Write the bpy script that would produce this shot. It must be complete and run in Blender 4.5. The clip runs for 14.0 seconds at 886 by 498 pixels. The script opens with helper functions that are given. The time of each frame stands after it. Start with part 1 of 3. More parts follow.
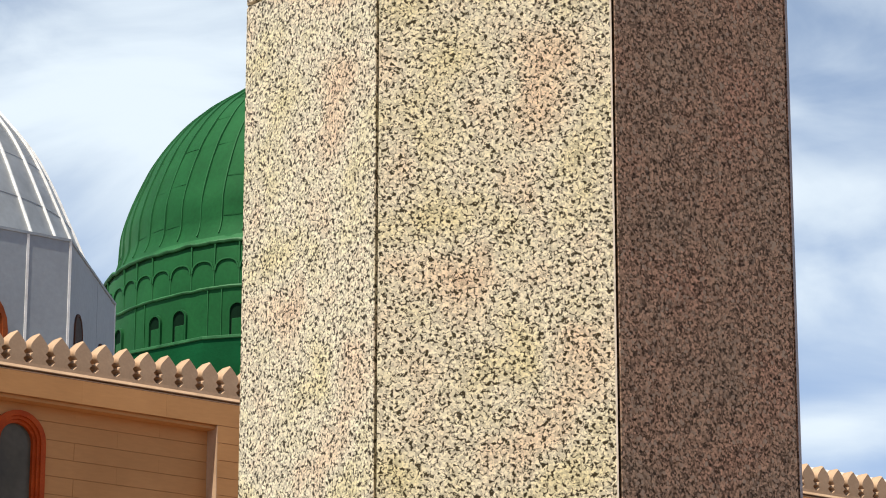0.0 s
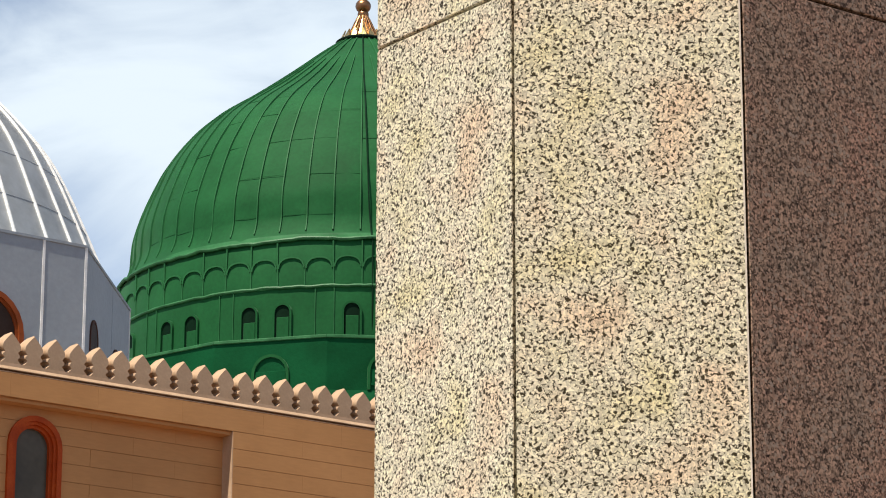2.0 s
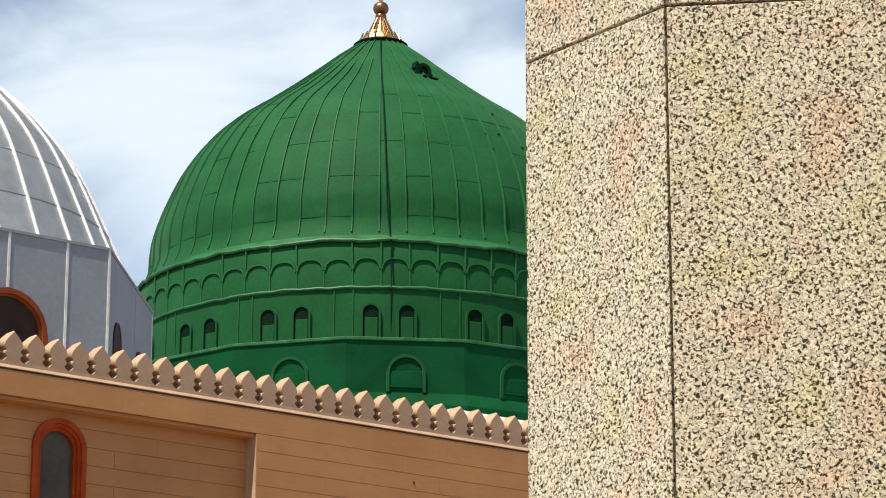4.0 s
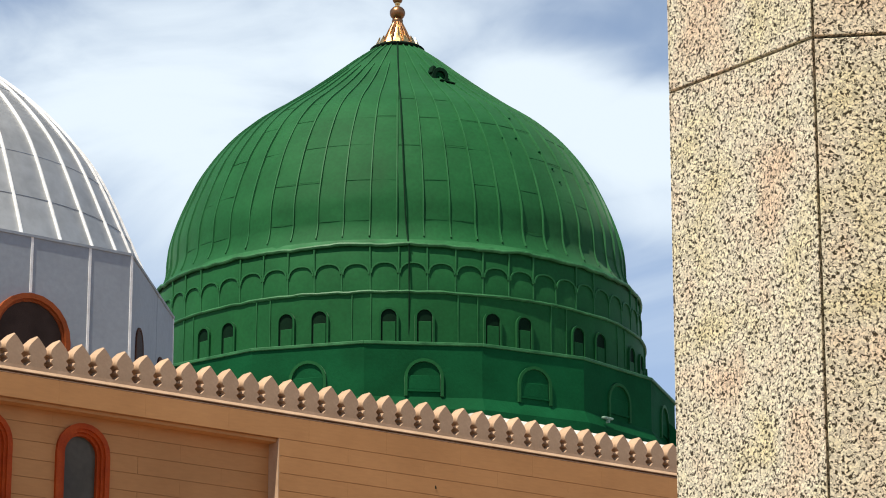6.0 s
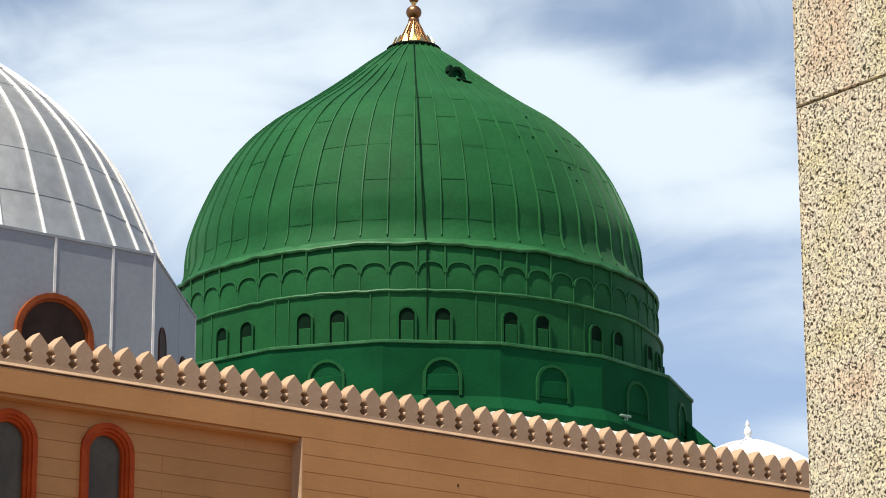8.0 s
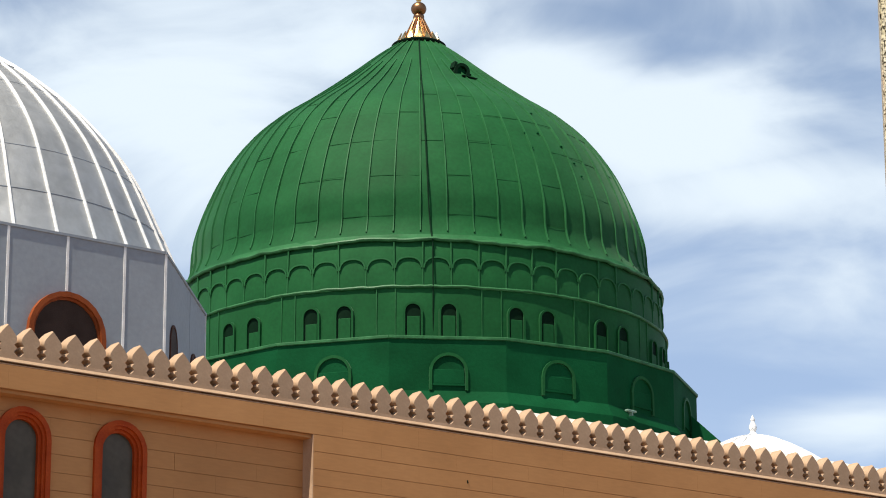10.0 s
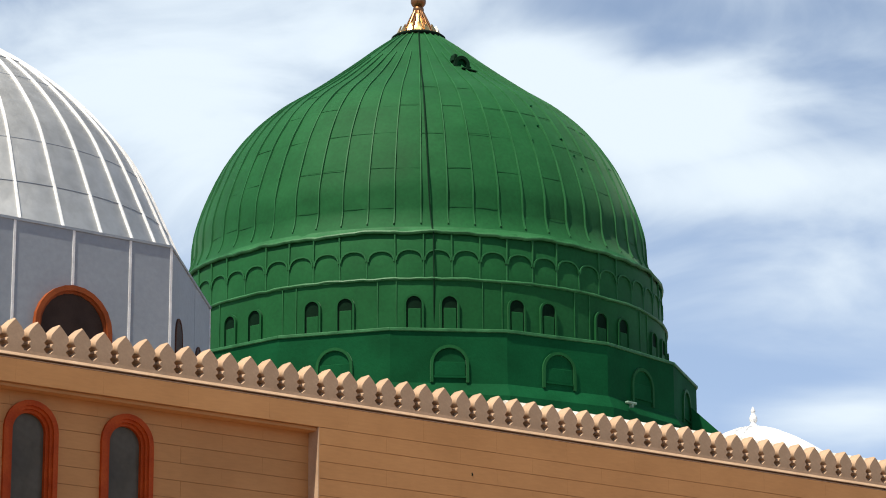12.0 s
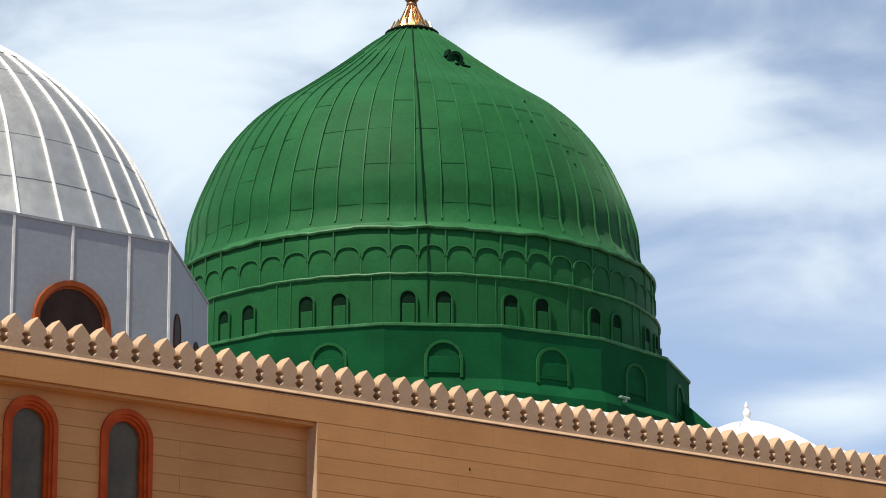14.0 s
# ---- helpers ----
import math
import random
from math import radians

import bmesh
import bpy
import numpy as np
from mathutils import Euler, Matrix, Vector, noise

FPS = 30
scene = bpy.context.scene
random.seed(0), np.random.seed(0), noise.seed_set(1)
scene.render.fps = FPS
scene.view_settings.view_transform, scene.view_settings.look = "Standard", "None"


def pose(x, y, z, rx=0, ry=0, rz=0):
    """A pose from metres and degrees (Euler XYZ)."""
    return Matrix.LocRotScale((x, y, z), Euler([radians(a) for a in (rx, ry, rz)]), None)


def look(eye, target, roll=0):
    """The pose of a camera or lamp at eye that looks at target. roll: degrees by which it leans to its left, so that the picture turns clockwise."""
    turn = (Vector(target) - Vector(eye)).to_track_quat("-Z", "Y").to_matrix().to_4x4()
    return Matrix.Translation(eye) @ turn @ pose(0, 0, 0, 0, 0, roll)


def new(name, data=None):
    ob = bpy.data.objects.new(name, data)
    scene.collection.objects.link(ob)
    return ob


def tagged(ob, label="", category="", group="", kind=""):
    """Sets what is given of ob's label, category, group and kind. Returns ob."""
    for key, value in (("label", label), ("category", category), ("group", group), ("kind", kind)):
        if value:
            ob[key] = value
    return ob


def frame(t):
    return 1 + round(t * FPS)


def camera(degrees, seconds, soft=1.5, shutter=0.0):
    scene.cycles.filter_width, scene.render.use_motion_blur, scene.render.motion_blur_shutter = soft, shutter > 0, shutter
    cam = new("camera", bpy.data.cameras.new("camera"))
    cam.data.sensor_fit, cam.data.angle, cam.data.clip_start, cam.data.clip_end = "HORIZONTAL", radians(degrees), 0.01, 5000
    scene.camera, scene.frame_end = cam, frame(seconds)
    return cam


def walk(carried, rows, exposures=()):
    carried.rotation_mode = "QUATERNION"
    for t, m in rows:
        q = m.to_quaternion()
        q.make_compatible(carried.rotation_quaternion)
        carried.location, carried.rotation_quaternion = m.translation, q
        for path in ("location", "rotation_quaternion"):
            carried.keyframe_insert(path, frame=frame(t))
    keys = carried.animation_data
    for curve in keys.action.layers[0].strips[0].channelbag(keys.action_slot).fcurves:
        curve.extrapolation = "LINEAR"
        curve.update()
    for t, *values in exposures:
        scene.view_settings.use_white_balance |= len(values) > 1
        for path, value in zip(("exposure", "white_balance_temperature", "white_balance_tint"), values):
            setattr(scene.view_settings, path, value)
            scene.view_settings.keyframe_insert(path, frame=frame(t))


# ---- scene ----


def aim(x, y, z, yaw, pitch, roll):
    """Camera pose from its place and its heading, tilt and lean in degrees."""
    a, b = radians(yaw), radians(pitch)
    ahead = Vector((-math.sin(a) * math.cos(b), math.cos(a) * math.cos(b), math.sin(b)))
    eye = Vector((x, y, z))
    return look(eye, eye + 50 * ahead, roll)


cam = camera(16.73, 14.0, soft=1.0)
PATH = [
    (0.0, aim(0.0000, -0.0000, 1.6000, -0.000, 15.470, -0.010)),
    (0.5, aim(-0.0410, -0.0380, 1.6000, 0.050, 15.520, 0.020)),
    (1.0, aim(-0.0880, -0.0820, 1.6030, 0.060, 15.530, 0.040)),
    (1.5, aim(-0.1260, -0.1150, 1.6060, 0.070, 15.530, 0.060)),
    (2.0, aim(-0.1750, -0.1210, 1.6170, 0.100, 15.540, 0.060)),
    (2.5, aim(-0.2190, -0.1480, 1.6140, 0.130, 15.550, 0.070)),
    (3.0, aim(-0.2710, -0.1860, 1.6090, 0.190, 15.560, 0.070)),
    (3.5, aim(-0.3160, -0.2070, 1.6040, 0.260, 15.560, 0.060)),
    (4.0, aim(-0.3770, -0.2250, 1.6000, 0.320, 15.570, 0.050)),
    (6.5, aim(-0.6320, -0.3560, 1.6100, 0.570, 15.630, 0.000)),
    (7.0, aim(-0.6830, -0.3970, 1.6040, 0.630, 15.630, -0.030)),
    (7.5, aim(-0.7260, -0.4600, 1.5870, 0.690, 15.610, -0.070)),
    (8.0, aim(-0.7820, -0.5300, 1.5700, 0.720, 15.590, -0.110)),
    (10.5, aim(-1.0224, -0.9537, 1.5801, 0.663, 15.391, -0.222)),
    (11.0, aim(-1.0746, -0.9992, 1.5789, 0.624, 15.343, -0.258)),
    (11.5, aim(-1.1226, -1.0431, 1.5763, 0.587, 15.311, -0.285)),
    (12.0, aim(-1.1738, -1.0875, 1.5750, 0.560, 15.265, -0.309)),
    (12.5, aim(-1.2179, -1.1310, 1.5719, 0.518, 15.232, -0.303)),
    (13.0, aim(-1.2766, -1.1782, 1.5704, 0.456, 15.175, -0.319)),
    (13.5, aim(-1.3269, -1.2255, 1.5690, 0.391, 15.173, -0.330)),
    (14.0, aim(-1.3798, -1.2677, 1.5663, 0.291, 15.142, -0.321)),
]
walk(cam, PATH)

# ---- sky and sun ----
SUN_HEADING = radians(-131.0)   # angle of the sun's side in plan, from +x
SUN_HEIGHT = radians(62.0)
to_sun = Vector((math.cos(SUN_HEADING) * math.cos(SUN_HEIGHT), math.sin(SUN_HEADING) * math.cos(SUN_HEIGHT), math.sin(SUN_HEIGHT)))
sun_data = bpy.data.lights.new("sun", "SUN")
sun_data.energy, sun_data.angle, sun_data.color = 5.0, radians(0.53), (1.0, 0.93, 0.80)
sun = new("sun", sun_data)
sun.matrix_world = look(to_sun * 200, (0, 0, 0))

world = bpy.data.worlds.new("sky")
scene.world = world
world.use_nodes = True
wn, wl = world.node_tree.nodes, world.node_tree.links
wn.clear()


def wnode_range(low, high, to_low=0.0, to_high=1.0):
    node = wn.new("ShaderNodeMapRange")
    node.interpolation_type = "SMOOTHSTEP"
    for slot, value in (("From Min", low), ("From Max", high), ("To Min", to_low), ("To Max", to_high)):
        node.inputs[slot].default_value = value
    return node


def wmath(op, a, b=None):
    node = wn.new("ShaderNodeMath")
    node.operation = op
    for slot, value in zip(node.inputs, (a, b)):
        if value is None:
            continue
        if isinstance(value, (int, float)):
            slot.default_value = value
        else:
            wl.new(value, slot)
    return node.outputs[0]


sky = wn.new("ShaderNodeTexSky")
sky.sky_type, sky.sun_disc = "NISHITA", False
sky.sun_elevation, sky.sun_rotation = SUN_HEIGHT, math.pi / 2 - SUN_HEADING
sky.air_density, sky.dust_density = 1.0, 1.2
coord = wn.new("ShaderNodeTexCoord")
# soft cloud: stretched noise, warped, with broad lobes where the cloud is thick
stretch = wn.new("ShaderNodeMapping")
stretch.inputs["Scale"].default_value = (9.0, 9.0, 22.0)
stretch.inputs["Rotation"].default_value = (0, radians(14), 0)
wl.new(coord.outputs["Generated"], stretch.inputs["Vector"])
cloud_noise = wn.new("ShaderNodeTexNoise")
for slot, value in (("Scale", 1.0), ("Detail", 7.0), ("Roughness", 0.52), ("Distortion", 0.7)):
    cloud_noise.inputs[slot].default_value = value
wl.new(stretch.outputs[0], cloud_noise.inputs["Vector"])


def lobe_field(spots):
    """Soft ellipses of sky: (sideways, up), their half widths, and a weight."""
    field = None
    for (u, v), (ru, rv), w in spots:
        place = wn.new("ShaderNodeMapping")
        place.vector_type = "POINT"
        place.inputs["Location"].default_value = (-u / ru, 0, -v / rv)
        place.inputs["Scale"].default_value = (1 / ru, 0.0, 1 / rv)
        wl.new(coord.outputs["Generated"], place.inputs["Vector"])
        lobe = wn.new("ShaderNodeTexGradient")
        lobe.gradient_type = "SPHERICAL"
        wl.new(place.outputs[0], lobe.inputs["Vector"])
        part_of = wmath("MULTIPLY", lobe.outputs["Fac"], w)
        field = part_of if field is None else wmath("MAXIMUM", field, part_of)
    return field


thick_cloud = lobe_field((((0.067, 0.304), (0.075, 0.024), 0.9), ((-0.095, 0.304), (0.085, 0.05), 0.85), ((-0.04, 0.33), (0.05, 0.03), 0.5), ((0.13, 0.208), (0.05, 0.014), 0.7),
                          ((0.12, 0.285), (0.06, 0.016), 0.45), ((-0.16, 0.33), (0.05, 0.02), 0.3), ((0.025, 0.315), (0.045, 0.028), 0.8), ((0.10, 0.284), (0.07, 0.02), 0.6)))
thin_cloud = lobe_field((((0.035, 0.3372), (0.028, 0.0075), 0.55), ((0.062, 0.3250), (0.036, 0.0085), 0.75), ((0.108, 0.3330), (0.045, 0.012), 0.5), ((0.110, 0.3150), (0.042, 0.008), 0.55), ((0.113, 0.3025), (0.026, 0.005), 0.3)))
thick = wmath("SUBTRACT", wmath("ADD", wmath("MULTIPLY", cloud_noise.outputs["Fac"], 1.25), wmath("MULTIPLY", thick_cloud, 0.75)), wmath("MULTIPLY", thin_cloud, 0.25))
cover = wnode_range(0.49, 1.14)
wl.new(thick, cover.inputs["Value"])
cloud_mix = wn.new("ShaderNodeMix")
cloud_mix.data_type = "RGBA"
cloud_mix.inputs["B"].default_value = (11.9, 13.4, 14.7, 1)
wl.new(cover.outputs[0], cloud_mix.inputs["Factor"])
sky_tint = wn.new("ShaderNodeMix")
sky_tint.data_type, sky_tint.blend_type = "RGBA", "MULTIPLY"
sky_tint.inputs["Factor"].default_value = 1.0
sky_tint.inputs["B"].default_value = (0.95, 1.0, 1.06, 1)
wl.new(sky.outputs[0], sky_tint.inputs["A"])
# pale haze that thickens towards the horizon
height = wn.new("ShaderNodeSeparateXYZ")
wl.new(coord.outputs["Generated"], height.inputs[0])
haze_amount = wnode_range(0.62, 0.05, 0.0, 0.85)
wl.new(height.outputs["Z"], haze_amount.inputs["Value"])
haze = wn.new("ShaderNodeMix")
haze.data_type = "RGBA"
haze.inputs["B"].default_value = (7.4, 9.9, 14.3, 1)
wl.new(haze_amount.outputs[0], haze.inputs["Factor"])
wl.new(sky_tint.outputs["Result"], haze.inputs["A"])
wl.new(haze.outputs["Result"], cloud_mix.inputs["A"])
back = wn.new("ShaderNodeBackground")
back.inputs["Strength"].default_value = 0.0588
wl.new(cloud_mix.outputs["Result"], back.inputs["Color"])
world_out = wn.new("ShaderNodeOutputWorld")
wl.new(back.outputs[0], world_out.inputs["Surface"])
scene.view_settings.exposure = 0.26


# ---- materials ----
def material(name, color, rough=0.6, metal=0.0, dark=None, light=None, scale=3.0, fine=60.0, fine_amount=0.25, amount=0.5, bump=0.2, bump_scale=None, random_value=0.0, spec=0.5, sawn=0.0):
    """A painted or mineral surface: base colour drifting to a darker and a lighter tone at two scales, with fine relief."""
    m = bpy.data.materials.new(name)
    m.use_nodes = True
    nt = m.node_tree
    nodes, links = nt.nodes, nt.links
    b = nodes["Principled BSDF"]
    b.inputs["Roughness"].default_value, b.inputs["Metallic"].default_value = rough, metal
    b.inputs["Specular IOR Level"].default_value = spec
    tc = nodes.new("ShaderNodeTexCoord")
    n1 = nodes.new("ShaderNodeTexNoise")
    n1.inputs["Scale"].default_value, n1.inputs["Detail"].default_value = scale, 6
    n2 = nodes.new("ShaderNodeTexNoise")
    n2.inputs["Scale"].default_value, n2.inputs["Detail"].default_value = fine, 3
    links.new(tc.outputs["Object"], n1.inputs["Vector"])
    links.new(tc.outputs["Object"], n2.inputs["Vector"])
    if sawn:     # level saw marks that run on from stone to stone
        spot = nodes.new("ShaderNodeNewGeometry")
        level = nodes.new("ShaderNodeMapping")
        level.inputs["Scale"].default_value = (1, 1, sawn)
        links.new(spot.outputs["Position"], level.inputs["Vector"])
        links.new(spot.outputs["Position"], n1.inputs["Vector"])
        links.new(level.outputs[0], n2.inputs["Vector"])
    ramp = nodes.new("ShaderNodeValToRGB")
    ramp.color_ramp.elements[0].position, ramp.color_ramp.elements[1].position = 0.5 - 0.25 * (1 - amount) - 0.12, 0.78
    dark = dark or tuple(c * 0.72 for c in color)
    light = light or tuple(min(1, c * 1.15) for c in color)
    ramp.color_ramp.elements[0].color, ramp.color_ramp.elements[1].color = (*dark, 1), (*light, 1)
    mid = ramp.color_ramp.elements.new(0.52)
    mid.color = (*color, 1)
    links.new(n1.outputs["Fac"], ramp.inputs["Fac"])
    mix = nodes.new("ShaderNodeMix")
    mix.data_type, mix.blend_type = "RGBA", "OVERLAY"
    mix.inputs["Factor"].default_value = fine_amount
    links.new(ramp.outputs["Color"], mix.inputs["A"])
    links.new(n2.outputs["Fac"], mix.inputs["B"])
    last = mix.outputs["Result"]
    if random_value:
        info = nodes.new("ShaderNodeObjectInfo")
        vary = nodes.new("ShaderNodeMapRange")
        vary.inputs["To Min"].default_value, vary.inputs["To Max"].default_value = 1 - random_value, 1 + random_value
        links.new(info.outputs["Random"], vary.inputs["Value"])
        hsv = nodes.new("ShaderNodeHueSaturation")
        links.new(vary.outputs[0], hsv.inputs["Value"])
        links.new(last, hsv.inputs["Color"])
        last = hsv.outputs["Color"]
    links.new(last, b.inputs["Base Color"])
    bn = nodes.new("ShaderNodeBump")
    bn.inputs["Strength"].default_value, bn.inputs["Distance"].default_value = bump, 0.02
    links.new((n1 if bump_scale == "coarse" else n2).outputs["Fac"], bn.inputs["Height"])
    links.new(bn.outputs["Normal"], b.inputs["Normal"])
    return m


def granite(name, tones, spot, spot_range, cell_range, spot_scale, fleck=None):
    """Speckled granite: feldspar of drifting tones, cell by cell, with small grains of another mineral."""
    m = bpy.data.materials.new(name)
    m.use_nodes = True
    nodes, links = m.node_tree.nodes, m.node_tree.links
    b = nodes["Principled BSDF"]
    b.inputs["Roughness"].default_value = 0.5
    b.inputs["Specular IOR Level"].default_value = 0.2
    tc = nodes.new("ShaderNodeTexCoord")
    patch = nodes.new("ShaderNodeTexNoise")
    patch.inputs["Scale"].default_value, patch.inputs["Detail"].default_value = 7.0, 3
    tone = nodes.new("ShaderNodeValToRGB")
    for e, p, c in zip((tone.color_ramp.elements[0], tone.color_ramp.elements[1]), (0.33, 0.68), (tones[0], tones[2])):
        e.position, e.color = p, c
    tone.color_ramp.elements.new(0.5).color = tones[1]
    cells = nodes.new("ShaderNodeTexVoronoi")
    cells.inputs["Scale"].default_value = spot_scale * 1.6
    cell_tone = nodes.new("ShaderNodeMapRange")
    cell_tone.inputs["To Min"].default_value, cell_tone.inputs["To Max"].default_value = cell_range
    worm = nodes.new("ShaderNodeTexNoise")
    worm.inputs["Scale"].default_value, worm.inputs["Detail"].default_value, worm.inputs["Distortion"].default_value = spot_scale, 2.0, 0.8
    speck = nodes.new("ShaderNodeValToRGB")
    speck.color_ramp.elements[0].position, speck.color_ramp.elements[1].position = spot_range
    speck.color_ramp.elements[0].color, speck.color_ramp.elements[1].color = spot, (1, 1, 1, 1)
    for tex in (patch, cells, worm):
        links.new(tc.outputs["Object"], tex.inputs["Vector"])
    links.new(patch.outputs["Fac"], tone.inputs["Fac"])
    grey = nodes.new("ShaderNodeSeparateColor")
    links.new(cells.outputs["Color"], grey.inputs["Color"])
    links.new(grey.outputs[0], cell_tone.inputs["Value"])
    mul = nodes.new("ShaderNodeMix")
    mul.data_type, mul.blend_type = "RGBA", "MULTIPLY"
    mul.inputs["Factor"].default_value = 1
    links.new(tone.outputs["Color"], mul.inputs["A"])
    links.new(cell_tone.outputs[0], mul.inputs["B"])
    links.new(worm.outputs["Fac"], speck.inputs["Fac"])
    mul2 = nodes.new("ShaderNodeMix")
    mul2.data_type, mul2.blend_type = "RGBA", "MULTIPLY"
    mul2.inputs["Factor"].default_value = 1
    links.new(mul.outputs["Result"], mul2.inputs["A"])
    links.new(speck.outputs["Color"], mul2.inputs["B"])
    last = mul2.outputs["Result"]
    if fleck:     # scattered pale crystals
        crystals = nodes.new("ShaderNodeTexVoronoi")
        crystals.inputs["Scale"].default_value = spot_scale * 1.25
        links.new(tc.outputs["Object"], crystals.inputs["Vector"])
        channel = nodes.new("ShaderNodeSeparateColor")
        links.new(crystals.outputs["Color"], channel.inputs["Color"])
        few = nodes.new("ShaderNodeMapRange")
        few.inputs["From Min"].default_value, few.inputs["From Max"].default_value = 0.86, 0.97
        links.new(channel.outputs[1], few.inputs["Value"])
        pale = nodes.new("ShaderNodeMix")
        pale.data_type = "RGBA"
        pale.inputs["B"].default_value = fleck
        links.new(few.outputs[0], pale.inputs["Factor"])
        links.new(last, pale.inputs["A"])
        last = pale.outputs["Result"]
    links.new(last, b.inputs["Base Color"])
    bn = nodes.new("ShaderNodeBump")
    bn.inputs["Strength"].default_value, bn.inputs["Distance"].default_value = 0.12, 0.002
    links.new(worm.outputs["Fac"], bn.inputs["Height"])
    links.new(bn.outputs["Normal"], b.inputs["Normal"])
    return m


GRANITE = granite("cream_speckled_granite", ((0.79, 0.725, 0.45, 1), (0.84, 0.79, 0.625, 1), (0.84, 0.665, 0.49, 1)), (0.062, 0.052, 0.034, 1), (0.402, 0.49), (0.6, 1.18), 205)
BROWN_GRANITE = granite("darker_brown_granite", ((0.225, 0.17, 0.13, 1), (0.26, 0.18, 0.134, 1), (0.29, 0.182, 0.136, 1)), (0.22, 0.19, 0.16, 1), (0.37, 0.47), (0.25, 2.35), 195, (0.40, 0.325, 0.265, 1))
JOINT = material("dark_joint_sealant", (0.02, 0.018, 0.016), 0.8)
PALE_EDGE = material("pale_corner_paint", (0.75, 0.7, 0.62), 0.4, scale=20)
STONE = material("tan_sandstone", (0.55, 0.264, 0.093), 0.85, dark=(0.487, 0.23, 0.079), light=(0.60, 0.294, 0.108), scale=0.9, fine=5.0, fine_amount=0.10, bump=0.06, random_value=0.012, sawn=5.0)
MORTAR = material("sandstone_mortar", (0.46, 0.225, 0.085), 0.95, scale=5)
CARVED = material("pale_carved_stone", (0.49, 0.325, 0.20), 0.85, dark=(0.385, 0.25, 0.15), light=(0.59, 0.405, 0.265), scale=2.0, fine=25, fine_amount=0.12, bump=0.12, random_value=0.06)
GREEN = material("green_dome_paint", (0.008, 0.086, 0.023), 0.68, dark=(0.0068, 0.070, 0.0185), light=(0.013, 0.106, 0.030), scale=0.8, fine=10, fine_amount=0.25, bump=0.4, bump_scale="coarse", spec=0.12)
for key, value in (("Sheen Weight", 0.16), ("Sheen Roughness", 0.4)):
    GREEN.node_tree.nodes["Principled BSDF"].inputs[key].default_value = value
GREEN.node_tree.nodes["Principled BSDF"].inputs["Sheen Tint"].default_value = (0.62, 1.0, 0.68, 1)
# paler green for mouldings and ledges; the light on their edges is painted in
GREEN_HIGHLIGHT = material("highlight_green_paint", (0.030, 0.145, 0.048), 0.5, dark=(0.011, 0.080, 0.022), light=(0.060, 0.205, 0.078), scale=1.8, fine=16, fine_amount=0.2, bump=0.4, spec=0.3)
# softer step of it for ribs, arches and pilasters, their lit edges painted in
GREEN_RIB = material("soft_highlight_green_paint", (0.019, 0.122, 0.037), 0.6, dark=(0.008, 0.07, 0.019), light=(0.028, 0.145, 0.048), scale=1.2, fine=14, fine_amount=0.2, bump=0.3, spec=0.2)
GREEN_DARK = material("green_flat_paint", (0.004, 0.070, 0.023), 0.75, dark=(0.003, 0.05, 0.016), light=(0.006, 0.088, 0.03), scale=0.8, fine=12, fine_amount=0.15, bump=0.3, spec=0.06)
GREEN_GLASS = material("dark_green_glass", (0.004, 0.018, 0.008), 0.6, scale=4, spec=0.04)
GREEN_CABLE = material("dark_green_cable", (0.003, 0.024, 0.009), 0.8, spec=0.1)
CABLE = material("black_cable", (0.006, 0.016, 0.009), 0.8, spec=0.1)
SILVER = material("silver_sheet_metal", (0.52, 0.52, 0.505), 0.55, 0.85, dark=(0.44, 0.44, 0.425), light=(0.60, 0.60, 0.58), scale=0.9, fine=4, fine_amount=0.25, bump=0.7)
LEAD = material("grey_painted_cladding", (0.282, 0.312, 0.344), 0.6, dark=(0.245, 0.272, 0.302), light=(0.32, 0.352, 0.385), scale=0.7, fine=9, fine_amount=0.15, bump=0.15)
WHITE = material("white_paint", (0.82, 0.81, 0.79), 0.5, scale=4, amount=0.3)
ROOF = material("white_roof_plaster", (0.72, 0.66, 0.56), 0.8, scale=2)
ROOF_SCREED = material("grey_roof_screed", (0.24, 0.21, 0.175), 0.9, scale=0.5)
ORANGE = material("red_oxide_frame_paint", (0.43, 0.060, 0.007), 0.6, dark=(0.31, 0.038, 0.005), light=(0.50, 0.085, 0.011), scale=3, fine=30, spec=0.2)
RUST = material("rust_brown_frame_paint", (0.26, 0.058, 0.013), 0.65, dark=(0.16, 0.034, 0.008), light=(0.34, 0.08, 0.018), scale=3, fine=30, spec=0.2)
PANE = material("dusty_dark_glass", (0.092, 0.080, 0.056), 0.35, dark=(0.060, 0.053, 0.042), light=(0.13, 0.116, 0.088), scale=0.9, fine=8, bump=0.02, spec=0.2)
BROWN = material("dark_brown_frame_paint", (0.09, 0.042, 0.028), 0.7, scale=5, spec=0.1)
BROWN_PANE = material("brown_dusty_glass", (0.05, 0.032, 0.025), 0.6, scale=3, spec=0.1)
GOLD = material("gilded_brass", (0.82, 0.60, 0.27), 0.3, 1.0, dark=(0.45, 0.25, 0.07), scale=6, fine=25)
DARK_GOLD = material("dark_gilding", (0.30, 0.15, 0.07), 0.35, 0.9, scale=8)
LAMP = material("grey_lamp_housing", (0.22, 0.34, 0.26), 0.5, scale=10)
PAVING = material("pale_paving", (0.19, 0.13, 0.09), 0.8, scale=0.3, fine=4)


